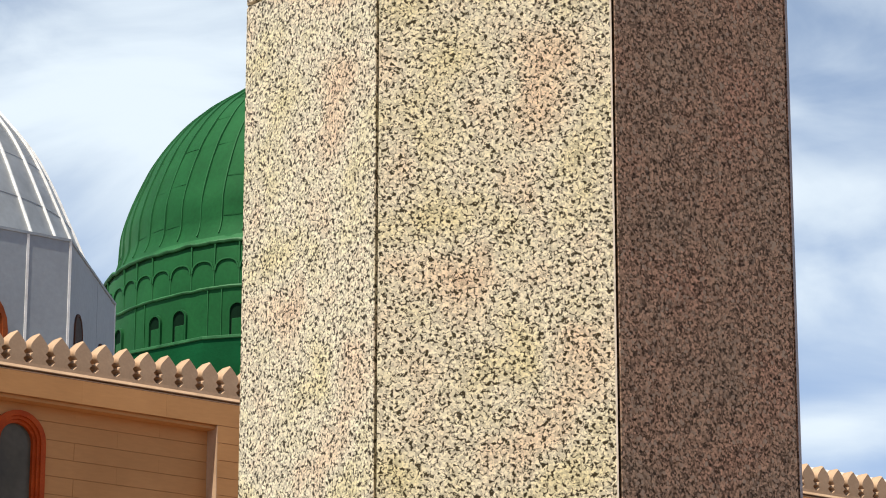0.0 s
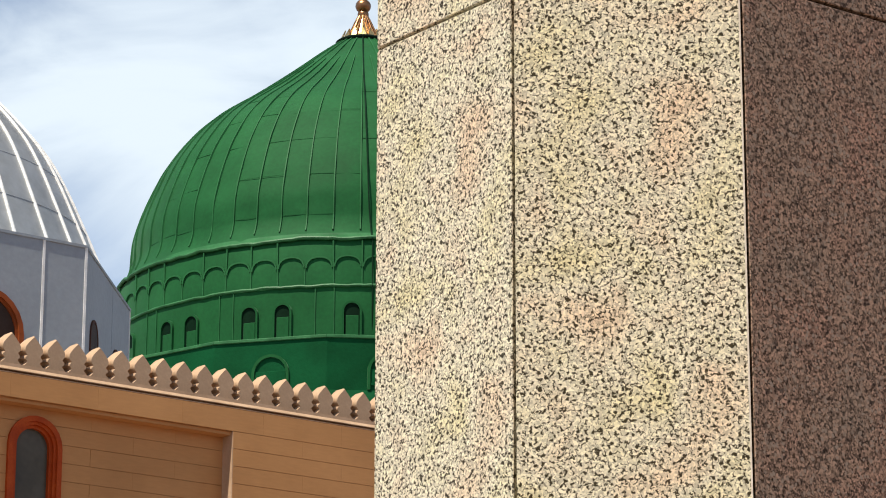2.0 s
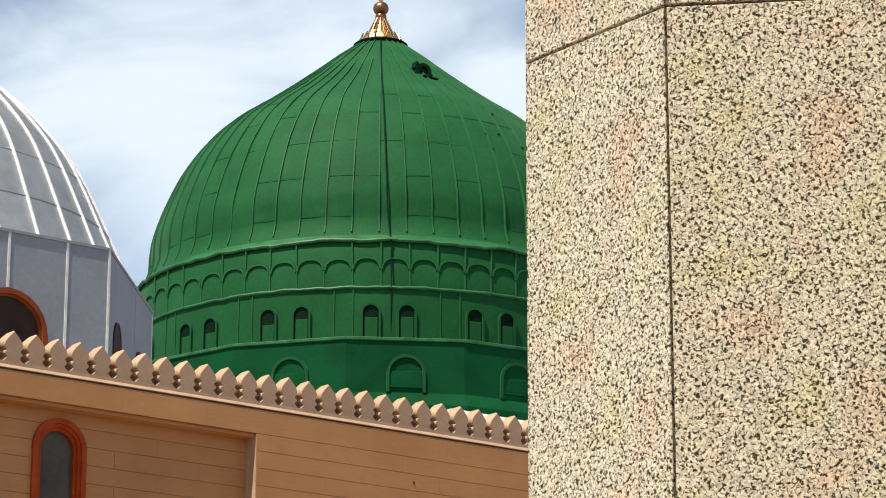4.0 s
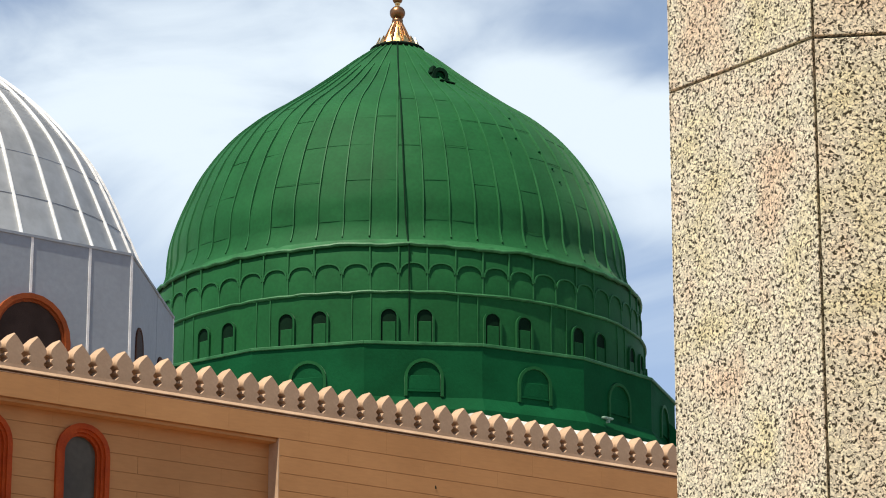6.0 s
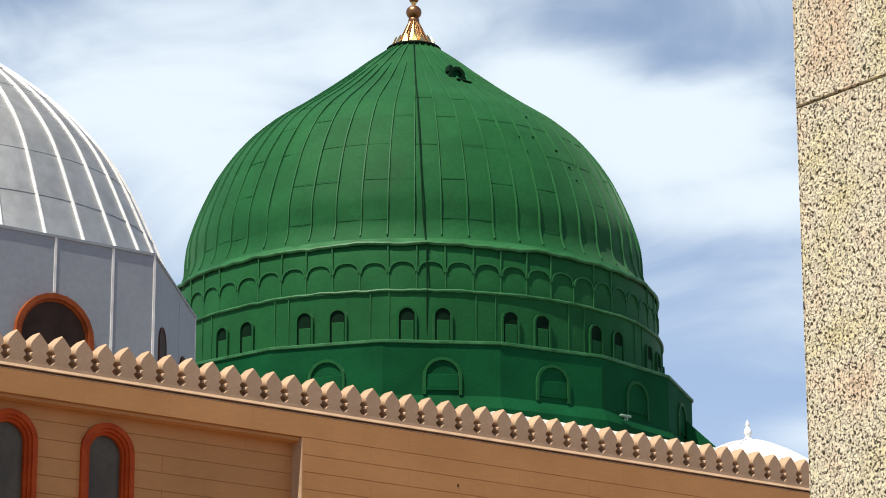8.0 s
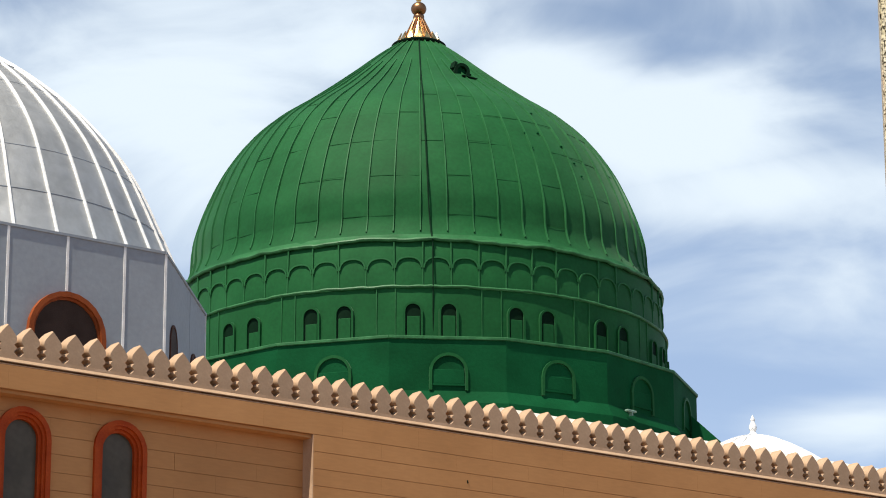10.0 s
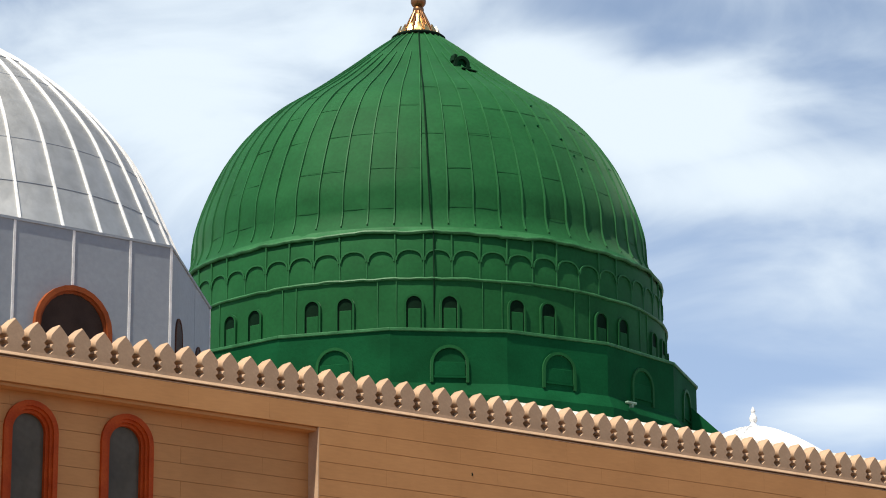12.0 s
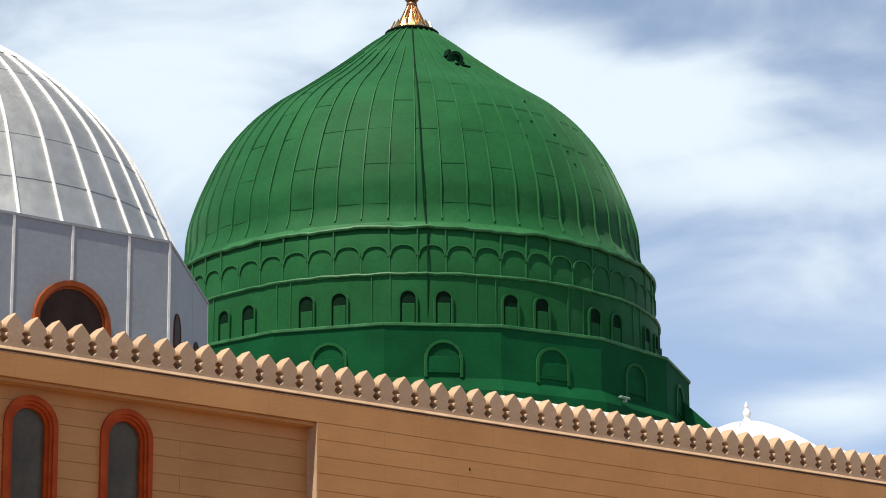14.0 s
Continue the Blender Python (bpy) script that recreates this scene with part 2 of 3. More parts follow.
# ---- mesh helpers ----
def part(name, bm, mat, parent=None, label="", smooth=False, m=None):
    """Links a bmesh as one mesh object, under a thing or a part."""
    me = bpy.data.meshes.new(name)
    bmesh.ops.recalc_face_normals(bm, faces=bm.faces)
    bm.to_mesh(me)
    bm.free()
    me.materials.append(mat)
    if smooth:
        me.polygons.foreach_set("use_smooth", [True] * len(me.polygons))
        me.set_sharp_from_angle(angle=radians(38))
    return again(name, me, parent, label, m)


def again(name, me, parent=None, label="", m=None):
    """One more object on a mesh that is there already."""
    ob = new(name, me)
    if parent is not None:
        ob.parent = parent
    if m is not None:
        ob.matrix_basis = m
    if label:
        ob["label"] = label
    return ob


def thing(name, m, label, category, group="", kind=""):
    return tagged(seat(new(name), m), label, category, group, kind)


def seat(ob, m):
    ob.matrix_basis = m
    return ob


def box(bm, x0, x1, y0, y1, z0, z1, bevel=0.0):
    v = [bm.verts.new(p) for p in ((x0, y0, z0), (x1, y0, z0), (x1, y1, z0), (x0, y1, z0), (x0, y0, z1), (x1, y0, z1), (x1, y1, z1), (x0, y1, z1))]
    fs = [bm.faces.new([v[i] for i in q]) for q in ((3, 2, 1, 0), (4, 5, 6, 7), (0, 1, 5, 4), (1, 2, 6, 5), (2, 3, 7, 6), (3, 0, 4, 7))]
    if bevel:
        bmesh.ops.bevel(bm, geom=list({e for f in fs for e in f.edges}), offset=bevel, segments=1, affect="EDGES")
    return bm


def prism(bm, outline, y0, y1):
    """An outline of (x, z) carried from y0 to y1."""
    a = [bm.verts.new((x, y0, z)) for x, z in outline]
    b = [bm.verts.new((x, y1, z)) for x, z in outline]
    k = len(a)
    bm.faces.new(a)
    bm.faces.new(b[::-1])
    for i in range(k):
        bm.faces.new((a[i], a[(i + 1) % k], b[(i + 1) % k], b[i]))
    return bm


def frame_prism(bm, outer, inner, y0, y1, closed=True):
    """A band between two outlines of equal count, from y0 to y1."""
    k = len(outer)
    rings = [[bm.verts.new((x, y, z)) for x, z in line] for line, y in ((outer, y0), (inner, y0), (inner, y1), (outer, y1))]
    for i in range(k if closed else k - 1):
        j = (i + 1) % k
        for r in range(4):
            p, q = rings[r], rings[(r + 1) % 4]
            bm.faces.new((p[i], p[j], q[j], q[i]))
    if not closed:
        for i in (0, k - 1):
            bm.faces.new([r[i] for r in rings])
    return bm


def arch(half, top, bottom, pointed=0.0, n=12):
    """Outline of an arched opening, foot to foot over the top: (x, z)."""
    spring = top - half * (1 + pointed)
    pts = [(half, bottom), (half, spring)]
    for i in range(1, n):
        a = math.pi * i / n
        pts.append((half * math.cos(a), spring + half * (math.sin(a) + pointed * math.sin(a) ** 3)))
    return pts + [(-half, spring), (-half, bottom)]


def lathe(bm, profile, n, closed=False, phase=0.0):
    rings = []
    for r, z in profile:
        rings.append([bm.verts.new((r * math.sin(phase + 2 * math.pi * i / n), -r * math.cos(phase + 2 * math.pi * i / n), z)) for i in range(n)])
    k = len(rings)
    for a in range(k if closed else k - 1):
        p, q = rings[a], rings[(a + 1) % k]
        for i in range(n):
            j = (i + 1) % n
            bm.faces.new((p[i], p[j], q[j], q[i]))
    return bm


def round_ring(bm, radius, z, size, n=128, lumps=0.0):
    """A round moulding that runs about the axis."""
    first = len(bm.verts)
    lathe(bm, [(radius + size * math.cos(a), z + size * math.sin(a)) for a in (2 * math.pi * i / 8 for i in range(8))], n, closed=True)
    if lumps:
        bm.verts.ensure_lookup_table()
        for v in bm.verts[first:]:
            a = math.atan2(v.co.x, -v.co.y)
            v.co.z += lumps * noise.noise((8 * math.cos(a) * 1.6, 8 * math.sin(a) * 1.6, z)) + 0.45 * lumps * noise.noise((34 * math.cos(a), 34 * math.sin(a), z))
    return bm


def tube(bm, pts, size, n=6):
    """A round bar along points."""
    rings = []
    for i, p in enumerate(pts):
        ahead = (Vector(pts[min(i + 1, len(pts) - 1)]) - Vector(pts[max(i - 1, 0)])).normalized()
        side = ahead.orthogonal().normalized()
        other = ahead.cross(side)
        rings.append([bm.verts.new(Vector(p) + size * (math.cos(2 * math.pi * k / n) * side + math.sin(2 * math.pi * k / n) * other)) for k in range(n)])
    for p, q in zip(rings, rings[1:]):
        best = min(range(n), key=lambda s: sum((p[k].co - q[(k + s) % n].co).length for k in range(n)))
        for k in range(n):
            bm.faces.new((p[k], p[(k + 1) % n], q[(k + 1 + best) % n], q[(k + best) % n]))
    for ring in (rings[0], rings[-1]):
        bm.faces.new(ring)
    return bm


def strip_up(bm, profile, width, proud, angle=0.0):
    """A raised seam that climbs a turned surface along its profile, at one angle about the axis."""
    s, c = math.sin(angle), -math.cos(angle)
    rows_ = []
    for i, (r, z) in enumerate(profile):
        r0, z0 = profile[max(i - 1, 0)]
        r1, z1 = profile[min(i + 1, len(profile) - 1)]
        length = math.hypot(r1 - r0, z1 - z0)
        nr, nz = (z1 - z0) / length, -(r1 - r0) / length
        w = min(width, 0.35 * r)
        ring = []
        for side, out in ((-1, -0.02), (-0.55, proud), (0.55, proud), (1, -0.02)):
            rr = r + nr * out
            ring.append(bm.verts.new((rr * s - c * side * w / 2, rr * c + s * side * w / 2, z + nz * out)))
        rows_.append(ring)
    for p, q in zip(rows_, rows_[1:]):
        for k in range(3):
            bm.faces.new((p[k], p[k + 1], q[k + 1], q[k]))
    return bm


def smooth_profile(pts, per=5):
    """More points along a profile, by a Catmull-Rom curve."""
    out = []
    for i in range(len(pts) - 1):
        p0, p1, p2, p3 = (Vector(pts[max(0, min(len(pts) - 1, i + k))]) for k in (-1, 0, 1, 2))
        for s in range(per):
            t = s / per
            out.append(tuple(0.5 * ((2 * p1) + (p2 - p0) * t + (2 * p0 - 5 * p1 + 4 * p2 - p3) * t ** 2 + (3 * p1 - p0 - 3 * p2 + p3) * t ** 3)))
    return out + [tuple(pts[-1])]


def turned(angle, r=0.0, z=0.0):
    """A pose on a turned body: at this angle, its own -y outwards."""
    return Matrix.Rotation(angle, 4, "Z") @ Matrix.Translation((0, -r, z))


# ---- ground ----
bm = bmesh.new()
box(bm, -2500, 2500, -2500, 2500, -0.4, 0)
ground = tagged(part("ground", bm, PAVING), "pale stone paving round the mosque", "ground", kind="structure")

# ---- the mosque's outer wall: x along the wall, y into it ----
TURN = radians(37.86)
WALL = Matrix.Rotation(TURN, 4, "Z") @ Matrix.Translation((0, 42.40, 0))
W0, W1 = -12.0, 95.0          # the wall's two ends
BAY0, BAY1 = 14.0, 28.06      # the recessed window bay
BEAM, TOP = 12.49, 12.89      # underside of the beam, foot of the cornice
BACK = 0.32                   # depth of the bay
COURSE = 0.303
WINDOWS = (22.475, 24.325)
WIN_TOP, WIN_HALF, WIN_FOOT = 12.302, 0.51, 9.3

wall_1 = tagged(seat(new("wall_1"), WALL), "tan sandstone outer wall with fine courses and a recessed bay", "wall", kind="structure")
bm = bmesh.new()
for x0, x1, y0, z0, z1 in ((W0, BAY0, 0.014, 0, TOP), (BAY1, W1, 0.014, 0, TOP), (BAY0, BAY1, 0.014, BEAM, TOP), (BAY0, BAY1, BACK + 0.004, 0, WIN_FOOT)):
    box(bm, x0, x1, y0, 0.9, z0, z1)
edges = [BAY0]
for c in WINDOWS:
    edges += [c - WIN_HALF + 0.1, c + WIN_HALF - 0.1]
edges.append(BAY1)
for x0, x1 in zip(edges[::2], edges[1::2]):
    box(bm, x0, x1, BACK + 0.004, 0.9, WIN_FOOT, BEAM)
for c in WINDOWS:
    line = arch(WIN_HALF - 0.1, WIN_TOP - 0.1, WIN_FOOT)[1:-1]
    prism(bm, [(c + x, z) for x, z in line] + [(c - WIN_HALF + 0.1, BEAM), (c + WIN_HALF - 0.1, BEAM)], BACK + 0.004, 0.9)
part("core", bm, MORTAR, wall_1)


def arched_window(name, c):
    w = tagged(seat(new(name), WALL @ Matrix.Translation((c, BACK, 0))), "tall arched window with a rust red frame and dark glass", "window", "windows in the bay", "structure")
    bm = bmesh.new()
    frame_prism(bm, arch(WIN_HALF, WIN_TOP, WIN_FOOT), arch(WIN_HALF - 0.09, WIN_TOP - 0.09, WIN_FOOT), -0.07, 0.1, closed=False)
    part("window_frame", bm, ORANGE, w)
    bm = bmesh.new()
    frame_prism(bm, arch(WIN_HALF - 0.09, WIN_TOP - 0.09, WIN_FOOT), arch(WIN_HALF - 0.145, WIN_TOP - 0.145, WIN_FOOT), -0.03, 0.1, closed=False)
    part("inner_moulding", bm, ORANGE, w)
    bm = bmesh.new()
    frame_prism(bm, arch(WIN_HALF - 0.145, WIN_TOP - 0.145, WIN_FOOT), arch(WIN_HALF - 0.2, WIN_TOP - 0.2, WIN_FOOT), 0.02, 0.14, closed=False)
    part("sash", bm, ORANGE, w)
    bm = bmesh.new()
    prism(bm, arch(WIN_HALF - 0.195, WIN_TOP - 0.195, WIN_FOOT), 0.09, 0.1)
    part("pane", bm, PANE, w)
    bm = bmesh.new()
    box(bm, -WIN_HALF - 0.1, WIN_HALF + 0.1, -0.1, 0.3, WIN_FOOT - 0.15, WIN_FOOT)
    part("window_sill", bm, CARVED, w)


for number, c in enumerate(WINDOWS):
    arched_window("window_%d" % (number + 1), c)

# small square moulding under the beam of the bay
bm = bmesh.new()
box(bm, BAY0, BAY1 - 0.003, 0.07, BACK - 0.012, BEAM - 0.06, BEAM - 0.002)
part("bay_moulding", bm, STONE, wall_1)

# cornice: a fillet over a small hollow, above the beam course
bm = bmesh.new()
section = [(0.9, TOP), (0.012, TOP), (0.002, TOP + 0.003), (0.0, TOP + 0.016), (0.10, TOP + 0.020), (0.10, TOP + 0.056), (0.002, TOP + 0.052), (0.0, TOP + 0.058), (0.002, TOP + 0.066), (0.048, TOP + 0.118), (0.9, TOP + 0.118)]
a = [bm.verts.new((W0, y, z)) for y, z in section]
b = [bm.verts.new((W1, y, z)) for y, z in section]
bm.faces.new(a)
bm.faces.new(b[::-1])
for i in range(len(a)):
    j = (i + 1) % len(a)
    bm.faces.new((a[i], a[j], b[j], b[i]))
cornice = tagged(part("cornice", bm, CARVED, m=WALL), "thin pale moulded stone cornice along the wall", "cornice", kind="structure")

# parapet: a low plinth and a row of leaf-shaped merlons
parapet = thing("parapet", WALL @ Matrix.Translation((0, 0.0, TOP + 0.118)), "pale stone parapet of pointed leaf-shaped merlons on the wall", "parapet")
bm = bmesh.new()
box(bm, W0, W1, 0.05, 0.345, 0, 0.055)
part("plinth", bm, CARVED, parapet)
MERLON = 0.4229               # from one merlon to the next
half_leaf = ((0.209, 0.045), (0.209, 0.062), (0.182, 0.085), (0.148, 0.112), (0.140, 0.138), (0.164, 0.158), (0.192, 0.182), (0.186, 0.208), (0.150, 0.236), (0.144, 0.256), (0.168, 0.278), (0.192, 0.312), (0.196, 0.362), (0.176, 0.408), (0.142, 0.452), (0.098, 0.498), (0.050, 0.545), (0.0, 0.588))
bm = bmesh.new()
leaf_line = [(x, z) for x, z in half_leaf] + [(-x, z) for x, z in half_leaf[-2::-1]]
rings = [[bm.verts.new((x * (1 - inset), y, z - 0.3 * inset * (z - 0.045))) for x, z in leaf_line] for inset, y in ((0.15, 0.055), (0.0, 0.10), (0.0, 0.32), (0.06, 0.335))]
bm.faces.new(rings[0])
bm.faces.new(rings[-1][::-1])
for p, q in zip(rings, rings[1:]):     # chamfered front edge all round the leaf
    for i in range(len(p)):
        j = (i + 1) % len(p)
        bm.faces.new((p[i], p[j], q[j], q[i]))
first = part("merlon", bm, CARVED, parapet, smooth=True, m=Matrix.Translation((31.302 - MERLON * 28, 0, 0)))
for i in range(-27, 62):
    again("merlon", first.data, parapet, m=Matrix.Translation((31.302 + MERLON * i, 0, random.uniform(-0.006, 0.006))) @ Matrix.Rotation(random.uniform(-0.012, 0.012), 4, "Y"))

# roof behind the parapet, and a white upstand
bm = bmesh.new()
box(bm, W0, W1, 0.9, 120, TOP - 0.5, TOP + 0.05)
tagged(part("roof", bm, ROOF_SCREED, m=WALL), "flat grey screeded mosque roof", "roof", kind="structure")
bm = bmesh.new()
a = [bm.verts.new((x, y, z)) for x in (34.7, 95.0) for y, z in ((2.5, TOP + 0.05), (2.52, 13.85), (3.1, 14.38), (3.6, 14.38), (3.6, TOP + 0.05))]
for i in range(5):
    bm.faces.new((a[i], a[(i + 1) % 5], a[5 + (i + 1) % 5], a[5 + i]))
bm.faces.new(a[:5])
bm.faces.new(a[:4:-1])
tagged(part("roof_upstand", bm, ROOF, m=WALL), "low white plastered splayed upstand on the roof", "low wall", kind="structure")

# wall added out of view behind the camera to hold back sky light
bm = bmesh.new()
box(bm, -60, 60, -12.6, -11.6, 0, 15)
tagged(part("wall_2", bm, STONE), "plain tan wall added behind the camera to hold back sky light", "wall", kind="structure")

# ---- silver dome on its eight-sided drum ----
SILVER_AT = WALL @ Matrix.Translation((24.35, 7.43, 0))
silver_dome = thing("silver_dome", SILVER_AT, "silver metal dome with white ribs on a grey clad drum", "dome")
EAVE, FOOT = 16.0, TOP + 0.05
plan = [(2.03, -5.13), (5.05, -1.75), (5.05, 1.75), (2.03, 5.13), (-2.03, 5.13), (-5.05, 1.75), (-5.05, -1.75), (-2.03, -5.13)]
bm = bmesh.new()
low = [bm.verts.new((x * 0.994, y * 0.994, FOOT)) for x, y in plan]
high = [bm.verts.new((x * 0.994, y * 0.994, EAVE)) for x, y in plan]
bm.faces.new(low)
bm.faces.new(high)
for i in range(8):
    bm.faces.new((low[i], low[(i + 1) % 8], high[(i + 1) % 8], high[i]))
part("drum_core", bm, LEAD, silver_dome)


def drum_opening(at, x, half, top, proud, paint, glass, label):
    """Arched opening in the drum's cladding: outer and inner frame and a pane."""
    win = new("arched_window")
    win.parent = silver_dome
    win.matrix_basis = at @ Matrix.Translation((x, 0, 0))
    rim = 0.12 * half
    bm = bmesh.new()
    frame_prism(bm, arch(half, top, FOOT), arch(half - rim, top - rim, FOOT), -proud, 0.02, closed=False)
    part("frame", bm, paint, win, label)
    bm = bmesh.new()
    frame_prism(bm, arch(half - rim + 0.01, top - rim + 0.01, FOOT), arch(half - 1.5 * rim, top - 1.5 * rim, FOOT), -proud * 0.55, 0.02, closed=False)
    part("inner_frame", bm, paint, win)
    bm = bmesh.new()
    prism(bm, arch(half - 1.4 * rim, top - 1.4 * rim, FOOT), -0.02, -0.01)
    part("pane", bm, glass, win)


for k in range(8):
    p, q = Vector(plan[k - 1]), Vector(plan[k])
    half = (q - p).length / 2
    at = Matrix.Translation((*((p + q) / 2), 0)) @ Matrix.Rotation(math.atan2(q.y - p.y, q.x - p.x), 4, "Z")
    cuts = [-half, -1.19, 0.0, 1.17, half] if k % 2 == 0 else [-half, 0.45, half]
    for x0, x1 in zip(cuts, cuts[1:]):
        bm = bmesh.new()
        box(bm, x0 + 0.012, x1 - 0.012, -0.0, 0.03, FOOT, EAVE - 0.02)
        part("drum_panel", bm, LEAD, silver_dome, m=at)
    for x in cuts[1:] if k % 2 == 0 else cuts[-1:]:
        bm = bmesh.new()
        box(bm, x - 0.024, x + 0.024, -0.014, 0.01, 14.98 if x == 0.0 else FOOT, EAVE - 0.02)
        part("seam_strip", bm, WHITE, silver_dome, "white painted seam strip", m=at)
    bm = bmesh.new()
    box(bm, -half - 0.02, half + 0.02, -0.022, 0.2, EAVE - 0.025, EAVE + 0.025)
    part("eave_strip", bm, LEAD, silver_dome, m=at)
    if k % 2 == 0:
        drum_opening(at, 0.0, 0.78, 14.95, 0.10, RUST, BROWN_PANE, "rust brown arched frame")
    else:
        for x in (-1.34, 0.90):
            drum_opening(at, x, 0.37, 14.88, 0.03, BROWN, BROWN_PANE, "dark brown arched frame")
profile = smooth_profile([(4.83, EAVE), (4.57, 16.6), (4.30, 17.2), (4.02, 17.8), (3.68, 18.4), (3.20, 19.0), (2.60, 19.6), (1.84, 20.2), (0.96, 20.75), (0.42, 21.0), (0.05, 21.15)])
bm = bmesh.new()
lathe(bm, profile, 72)
part("shell", bm, SILVER, silver_dome, smooth=True)
SILVER_PHASE = radians(-0.3)
bm = bmesh.new()
strip_up(bm, profile, 0.06, 0.04)
rib = part("rib", bm, WHITE, silver_dome, "white painted rib", m=Matrix.Rotation(SILVER_PHASE, 4, "Z"))
for k in range(1, 36):
    again("rib", rib.data, silver_dome, "white painted rib", Matrix.Rotation(SILVER_PHASE + k * 2 * math.pi / 36, 4, "Z"))
for r, z in ((4.415, 16.95), (3.965, 17.9), (3.36, 18.8), (2.65, 19.55), (1.89, 20.17)):
    bm = bmesh.new()
    round_ring(bm, r + 0.002, z, 0.010, 72)
    part("seam", bm, LEAD, silver_dome)

# ---- the green dome ----
DOME = Matrix.Translation((-2.72, 84.865, 0)) @ Matrix.Rotation(math.atan2(2.065, 85.22), 4, "Z")
green_dome = thing("green_dome", DOME, "large green painted dome with ribs, arcaded band and drum", "dome")
spring = [(7.12, 23.57), (6.94, 23.74), (6.79, 24.0), (6.70, 24.3), (6.68, 24.6), (6.64, 25.1), (6.44, 25.8), (6.16, 26.5), (5.83, 27.15), (5.23, 28.0), (4.50, 28.7), (3.64, 29.3), (2.83, 29.9), (2.06, 30.5), (1.32, 31.1), (0.62, 31.62)]
shell = smooth_profile(spring)
bm = bmesh.new()
lathe(bm, shell + [(0.3, 31.64)], 116)
for v in bm.verts:     # hand-beaten sheets: slight unevenness
    out = Vector((v.co.x, v.co.y, 0)).normalized()
    v.co += out * (0.035 * noise.noise(v.co * 0.9) + 0.016 * noise.noise(v.co * 2.6))
part("shell", bm, GREEN, green_dome, smooth=True)
RIBS = 58
bm = bmesh.new()
strip_up(bm, [(r + 0.008, z) for r, z in shell[8:]], 0.05, 0.038)
rib = part("rib", bm, GREEN_RIB, green_dome, m=Matrix.Rotation(radians(0.1), 4, "Z"))
bm = bmesh.new()     # every other rib stops short of the crown
strip_up(bm, [(r + 0.008, z) for r, z in shell[8:] if z < 30.6], 0.05, 0.038)
short_rib = part("rib", bm, GREEN_RIB, green_dome, m=Matrix.Rotation(radians(0.1) + 2 * math.pi / RIBS, 4, "Z"))
for k in range(2, RIBS):
    again("rib", (short_rib if k % 2 else rib).data, green_dome, m=Matrix.Rotation(radians(0.1) + k * 2 * math.pi / RIBS, 4, "Z"))
# cross seams between the ribs, nearly level from sheet to sheet
def radius_at(z):
    for (r0, z0), (r1, z1) in zip(shell, shell[1:]):
        if z0 <= z <= z1:
            return r0 + (r1 - r0) * (z - z0) / (z1 - z0)
    return shell[-1][0]


for level in (24.42, 25.6, 26.75, 27.75, 28.55):
    seam = None
    r = radius_at(level) + 0.006
    gap = 2 * math.pi / RIBS
    for k in range(RIBS):
        if random.random() < 0.45:
            continue
        m = Matrix.Rotation(radians(0.1) + k * gap, 4, "Z") @ Matrix.Translation((0, 0, random.uniform(-0.03, 0.03)))
        if seam is None:
            bm = bmesh.new()
            tube(bm, [(r * math.sin(gap * s / 5), -r * math.cos(gap * s / 5), level) for s in range(6)], 0.007, 4)
            seam = part("seam", bm, GREEN, green_dome, m=m).data
        else:
            again("seam", seam, green_dome, m=m)

# thin added skin, painted paler for light on the upturned flare
bm = bmesh.new()
lathe(bm, [(r + 0.012, z) for r, z in shell if z < 23.80], 116)
part("lit_flare", bm, GREEN_RIB, green_dome, "paler strip painting light on the flared foot of the sheets", smooth=True)
bm = bmesh.new()
round_ring(bm, 7.125, 23.565, 0.055, 320, 0.06)
part("upper_moulding", bm, GREEN_HIGHLIGHT, green_dome, smooth=True)
bm = bmesh.new()
lathe(bm, [(7.02, 23.6), (7.10, 23.4), (7.13, 22.24), (7.21, 22.2), (7.23, 20.66), (7.95, 20.64)], 128)
part("drum", bm, GREEN, green_dome, smooth=True)
bm = bmesh.new()
round_ring(bm, 7.235, 22.23, 0.045, 320, 0.045)
part("middle_moulding", bm, GREEN_HIGHLIGHT, green_dome, smooth=True)

# arcaded band
ARCHES = 58
A0 = radians(-2.5)
step = 2 * math.pi / ARCHES
wide = 7.12 * step
bm = bmesh.new()
line = arch(0.5 * wide - 0.012, 23.10, 22.70, -0.16, 12)[1:-1]
inner = arch(0.5 * wide - 0.048, 23.062, 22.70, -0.16, 12)[1:-1]
frame_prism(bm, line, inner, -0.032, 0.03, closed=False)
arch_part = part("blind_arch", bm, GREEN_RIB, green_dome, m=turned(A0, 7.12))
bm = bmesh.new()
box(bm, -0.022, 0.022, -0.026, 0.04, 22.26, 23.52, 0.008)
pilaster = part("pilaster", bm, GREEN_RIB, green_dome, m=turned(A0 + step / 2, 7.12))
bm = bmesh.new()
box(bm, -0.02, 0.02, -0.022, 0.04, 22.26, 22.86, 0.008)
short_pilaster = part("pilaster", bm, GREEN_RIB, green_dome, m=turned(A0 + 17.5 * step, 7.12))
for k in range(1, ARCHES):
    tilt = Matrix.Rotation(random.uniform(-0.03, 0.03), 4, "Y")
    again("blind_arch", arch_part.data, green_dome, m=turned(A0 + k * step, 7.12, random.uniform(-0.03, 0.02)))
    again("pilaster", (short_pilaster if random.random() < 0.35 else pilaster).data, green_dome, m=turned(A0 + (k + 0.5) * step, 7.12) @ Matrix.Translation((0, 0, 22.9)) @ tilt @ Matrix.Translation((0, 0, -22.9)))

